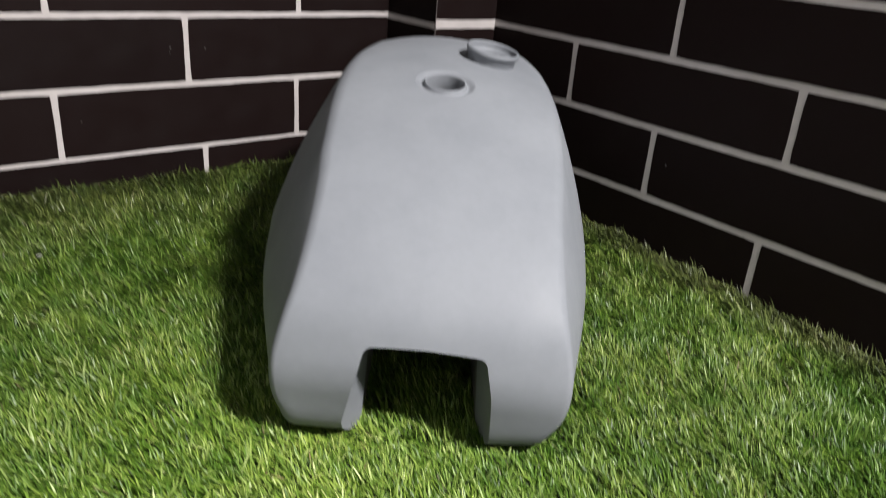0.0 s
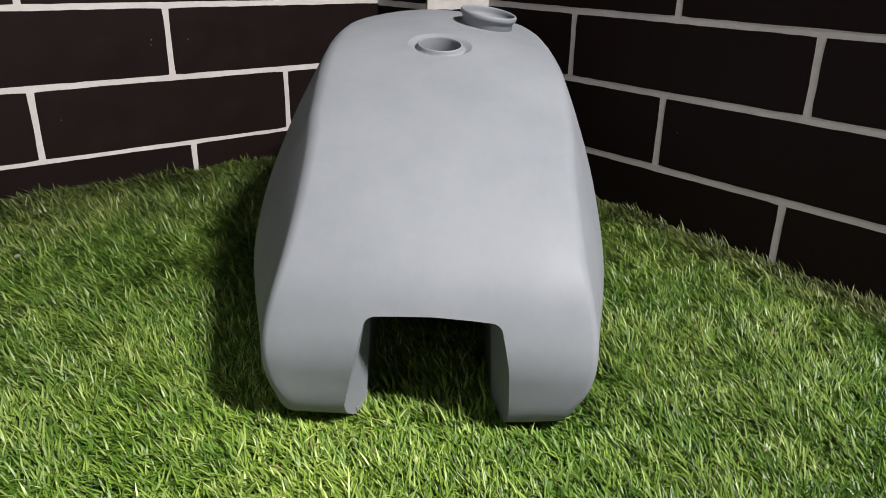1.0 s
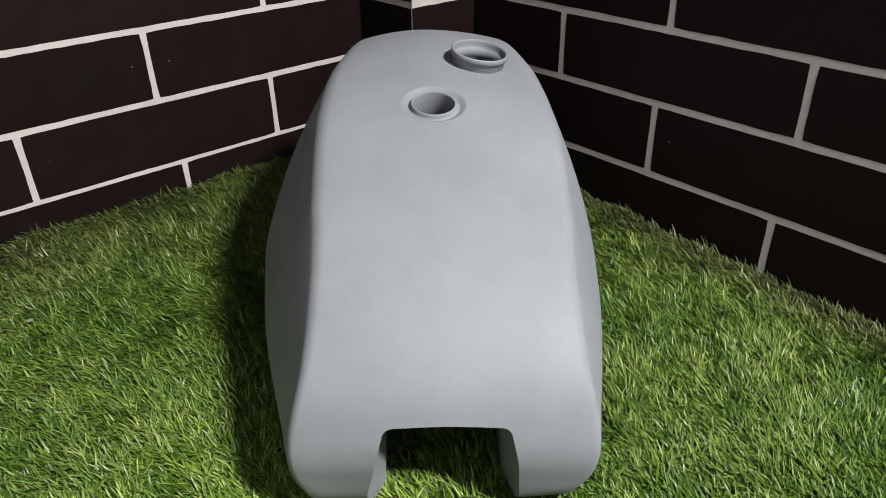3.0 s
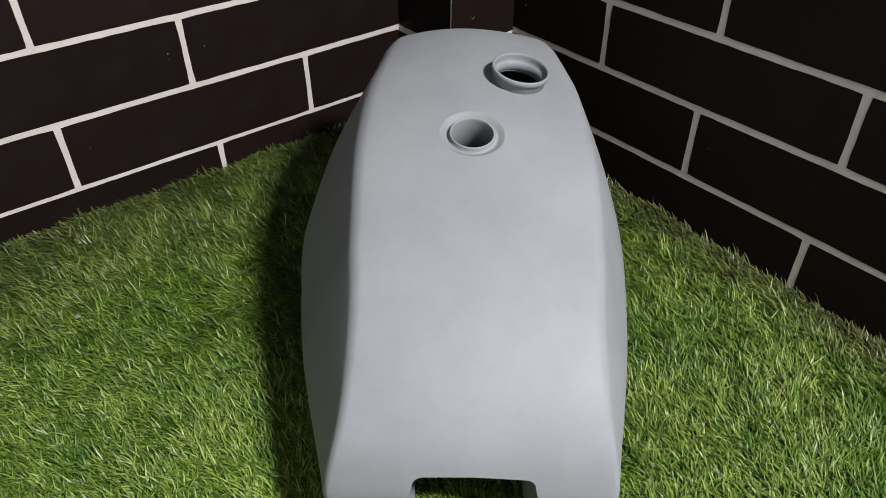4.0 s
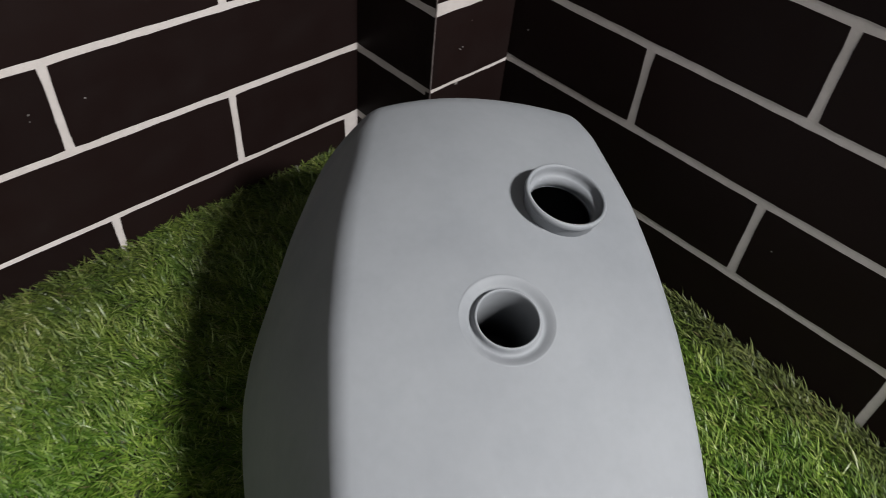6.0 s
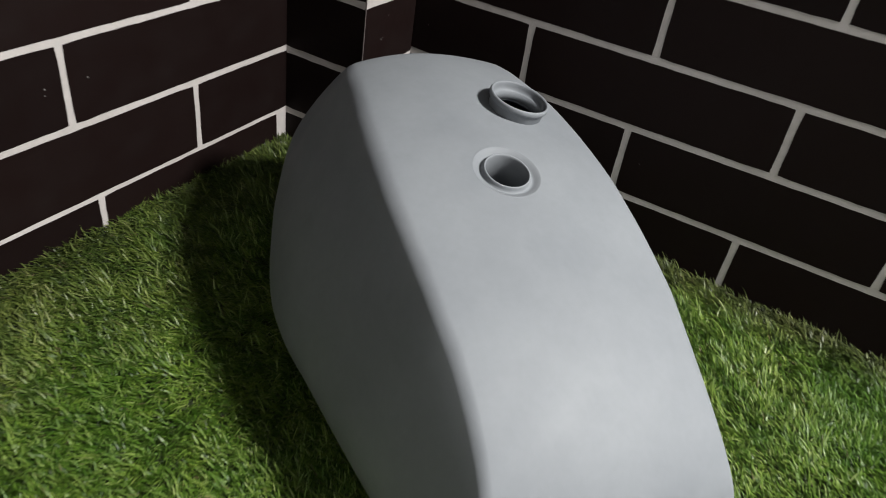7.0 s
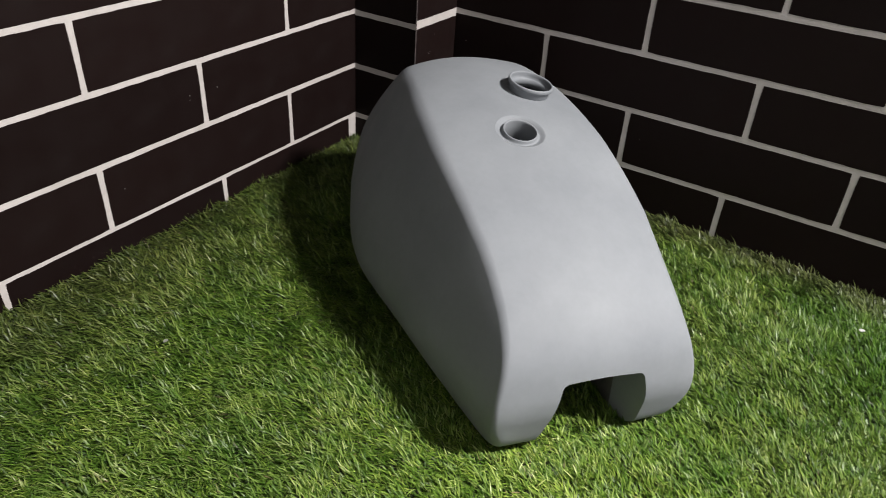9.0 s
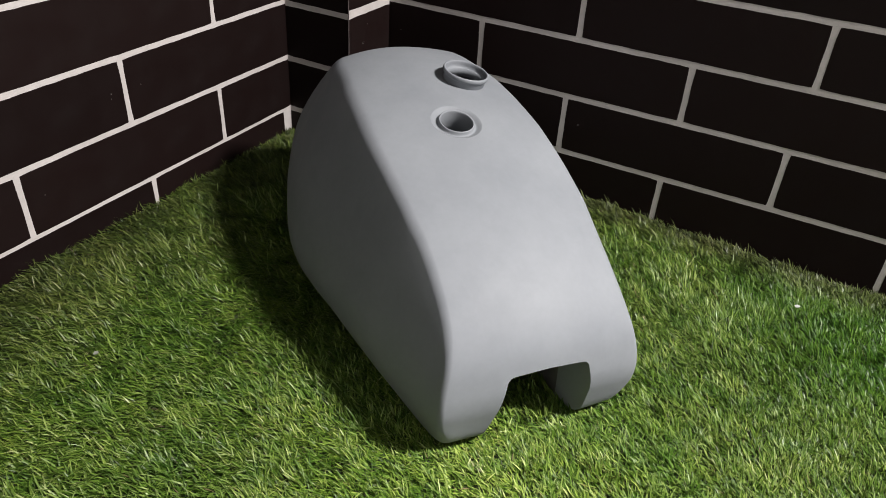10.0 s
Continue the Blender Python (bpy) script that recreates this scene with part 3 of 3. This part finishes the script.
# ---------------------------------------------------------------- brick tiles
def tile_mesh(length, height, turn, slant=0.0, cache={}):
    """One tile, 7 mm thick, its face at y = 0 looking to -y, from x = 0 to its length, with slightly ragged edges."""
    key = (round(length, 3), round(height, 4), turn, slant)
    if key in cache:
        return cache[key]
    rng = random.Random(round(length * 7919 + height * 104729) + turn)
    nx, nz = max(2, round(length / 0.014)), 5
    loop = [(length * i / nx, 0.0) for i in range(nx)] + [(length, height * i / nz) for i in range(nz)]
    loop += [(length - length * i / nx, height) for i in range(nx)] + [(0.0, height - height * i / nz) for i in range(nz)]
    bm, rings = bmesh.new(), [[], [], []]
    for x, z in loop:
        x, z = x + rng.uniform(-0.00035, 0.00035), z + rng.uniform(-0.00035, 0.00035)
        # pull the corners in a little
        cx, cz = (1 if x < 0.002 else -1 if x > length - 0.002 else 0), (1 if z < 0.002 else -1 if z > height - 0.002 else 0)
        pull = 0.0006 if cx and cz else 0.0
        x, z = x + cx * pull, z + cz * pull
        for ring, inset, y in zip(rings, (0.0005, 0.0, 0.0), (0.0, 0.0004, 0.007)):
            ring.append(bm.verts.new((x + cx * inset - slant * (z - height / 2), y, z + cz * inset)))
    n = len(loop)
    bm.faces.new(rings[0])
    bm.faces.new(list(reversed(rings[2])))
    for near, far in zip(rings, rings[1:]):
        for i in range(n):
            k = (i + 1) % n
            bm.faces.new((near[i], far[i], far[k], near[k]))
    bmesh.ops.recalc_face_normals(bm, faces=bm.faces[:])
    cache[key] = mesh_of("brick_tile", bm, TILE)
    return cache[key]


rng_tiles = random.Random(11)


def lay_tiles(parent, origin, along_deg, spans, lines, odd={}, joint=JOINT, slant=0.0, rise=0.0):
    """Rows of tiles between the heights in lines; spans(row) gives each tile's start and end along the wall, odd the joints of another width,
    slant the lean of the upright joints, rise how much the rows climb per metre."""
    for row in range(len(lines) - 1):
        z0, z1 = lines[row] + odd.get(row, joint) / 2, lines[row + 1] - odd.get(row + 1, joint) / 2
        for a, b in spans(row):
            ob = new("brick_tile", tile_mesh(b - a, z1 - z0, rng_tiles.randrange(4), slant))
            ob.parent = parent
            ob.matrix_world = Matrix.Translation(origin) @ pose(0, 0, 0, 0, 0, along_deg) @ pose(a, 0, z0 + rise * (a + 0.36), rng_tiles.uniform(-0.03, 0.03), -math.degrees(rise), rng_tiles.uniform(-0.008, 0.008))


def run(first, step, end, start, gap=JOINT):
    """Tile spans between joints at first + k * step, from start to end."""
    k0 = math.ceil((start - first) / step - 1)
    cuts = [first + k * step for k in range(k0, k0 + 40)]
    cuts = [c for c in cuts if start + 0.02 < c < end - 0.01]
    edges = [start - gap / 2] + cuts + [end + gap / 2]
    return [(a + gap / 2, b - gap / 2) for a, b in zip(edges, edges[1:])]


NORTH_LINES = [-0.0120, 0.0840, 0.1705, 0.2535, 0.3375, 0.4210, 0.5045, 0.5880, 0.6715, 0.7550, 0.8385]
WEST_LINES = [-0.0015, 0.0820, 0.1645, 0.2490, 0.3328, 0.4160, 0.4995, 0.5830, 0.6665, 0.7500, 0.8335]
NORTH_FIRST = (0.5793, 0.4188, 0.5819, 0.4208)
WEST_FIRST = (0.3978, 0.2624, 0.4153, 0.2592)

lay_tiles(wall_north, (0, 0, 0), 0, lambda r: run(NORTH_FIRST[r % 4 if r < 4 else 2 + r % 2], 0.3075, 2.0, PIL_X - 0.002), NORTH_LINES, slant=0.024)
lay_tiles(wall_north, (0, 0, 0), 0, lambda r: run(0.43, 0.3075, 2.0, PIL_X - 0.002), [-0.0900, -0.0120])
# the west wall is laid from the pillar outwards: distance grows towards -y
lay_tiles(wall_west, (0, 0, 0), 90, lambda r: [(-b, -a) for a, b in run(WEST_FIRST[r % 4 if r < 4 else 2 + r % 2], 0.3105, 2.0, -PIL_Y + (0.017 if r == 0 else -0.002), 0.0062)], WEST_LINES, {1: 0.0046}, joint=0.0062, rise=0.0065)
# the pillar: single pieces on both faces, up to the ceiling
UPPER = [0.8335 + 0.0835 * k for k in range(1, 22)]
lay_tiles(pillar, (0, PIL_Y, 0), 0, lambda r: [(-0.002, PIL_X + 0.0002)], WEST_LINES + UPPER, {2: 0.0080})
lay_tiles(pillar, (PIL_X, 0, 0), 90, lambda r: [(PIL_Y - 0.0002, 0.002)], [0.0, 0.0840, 0.1670, 0.2515, 0.3345, 0.4180, 0.5015, 0.5850, 0.6685, 0.7520] + [0.8335] + UPPER, {2: 0.0027, 3: 0.0115})


# a thin bead of filler along the pillar's arris
part("corner_bead", box_bm(PIL_X - 0.0010, PIL_X + 0.0004, PIL_Y - 0.0004, PIL_Y + 0.0010, 0.0, HIGH - 0.02, 0.0003), BEAD, pillar, "thin dull bead along the corner")


# the same bond over the rest of both walls and the pillar, further off
def far_tiles(parent, along_y, face, fields):
    """Plain tiles as one mesh; fields: (start, end, first height, tile length, shift) blocks along the wall."""
    verts, faces = [], []
    for start, end, z0, step, shift in fields:
        for row in range(int((HIGH - z0) / 0.0835) + 1):
            low, high = z0 + row * 0.0835 + JOINT / 2, min(z0 + (row + 1) * 0.0835 - JOINT / 2, HIGH)
            if high - low < 0.01:
                continue
            edges = [start] + [c for c in (start + shift * (row % 2) + k * step for k in range(1, 20)) if c < end - 0.03] + [end]
            for a, b in zip(edges, edges[1:]):
                i = len(verts)
                for d in (face, face - 0.006):
                    for p, q in ((a + JOINT / 2, low), (b - JOINT / 2, low), (b - JOINT / 2, high), (a + JOINT / 2, high)):
                        verts.append((d, -p, q) if along_y else (p, -d, q))
                faces += [(i, i + 1, i + 2, i + 3), (i, i + 4, i + 5, i + 1), (i + 1, i + 5, i + 6, i + 2), (i + 2, i + 6, i + 7, i + 3), (i + 3, i + 7, i + 4, i)]
    me = bpy.data.meshes.new("far_tiles")
    me.from_pydata(verts, [], faces)
    me.materials.append(TILE)
    bm = bmesh.new()
    bm.from_mesh(me)
    bmesh.ops.recalc_face_normals(bm, faces=bm.faces[:])
    bm.to_mesh(me)
    bm.free()
    ob = tagged(new("far_tiles", me), "dark brown brick tiles further along the cladding", kind="stuff")
    ob.parent = parent


far_tiles(wall_north, False, 0.0, [(PIL_X, 2.0, 0.8385, 0.3075, -0.155), (2.0, ROOM, 0.0840, 0.3075, -0.155)])
far_tiles(wall_west, True, 0.0, [(-PIL_Y, 2.0, 0.8335, 0.3105, -0.155), (2.0, ROOM, 0.0820, 0.3105, -0.155)])


# specks of dried mortar left on the tiles
def mortar_speck(parent, at, along, size, turn, seed):
    """A flat crumb on a wall face; along: 0 where the face looks along x, 1 where it looks along y."""
    rng = random.Random(seed)
    bm = bmesh.new()
    bmesh.ops.create_icosphere(bm, subdivisions=1, radius=1.0)
    c, s = math.cos(radians(turn)), math.sin(radians(turn))
    for v in bm.verts:
        p = v.co * (0.75 + 0.5 * rng.random())
        a, b, out = p.x * size[0], p.y * size[1], p.z * 0.0006
        a, b = a * c - b * s, a * s + b * c
        v.co = Vector((at[0] + out, at[1] + a, at[2] + b)) if along == 0 else Vector((at[0] + a, at[1] + out, at[2] + b))
    part("mortar_speck", bm, MORTAR, parent, "small crumb of dried pale mortar")


for k, (wall, at, along, size, turn) in enumerate([
        (pillar, (PIL_X, -0.074, 0.202), 0, (0.0030, 0.0007), -35), (pillar, (PIL_X, -0.071, 0.2035), 0, (0.0010, 0.0006), 10),
        (pillar, (PIL_X, -0.075, 0.1640), 0, (0.0030, 0.0016), 15), (pillar, (PIL_X, -0.062, 0.2290), 0, (0.0008, 0.0006), 0),
        (wall_north, (0.136, 0.0, 0.210), 1, (0.0011, 0.0009), 20), (wall_north, (0.443, 0.0, 0.131), 1, (0.0010, 0.0008), 0),
        (wall_west, (0.0, -0.436, 0.210), 0, (0.0009, 0.0012), 0), (wall_west, (0.0, -0.437, 0.204), 0, (0.0006, 0.0010), 20),
        (wall_west, (0.0, -0.392, 0.2085), 0, (0.0010, 0.0010), 0), (wall_west, (0.0, -0.547, 0.126), 0, (0.0009, 0.0008), 40)]):
    mortar_speck(wall, at, along, size, turn, 40 + k)
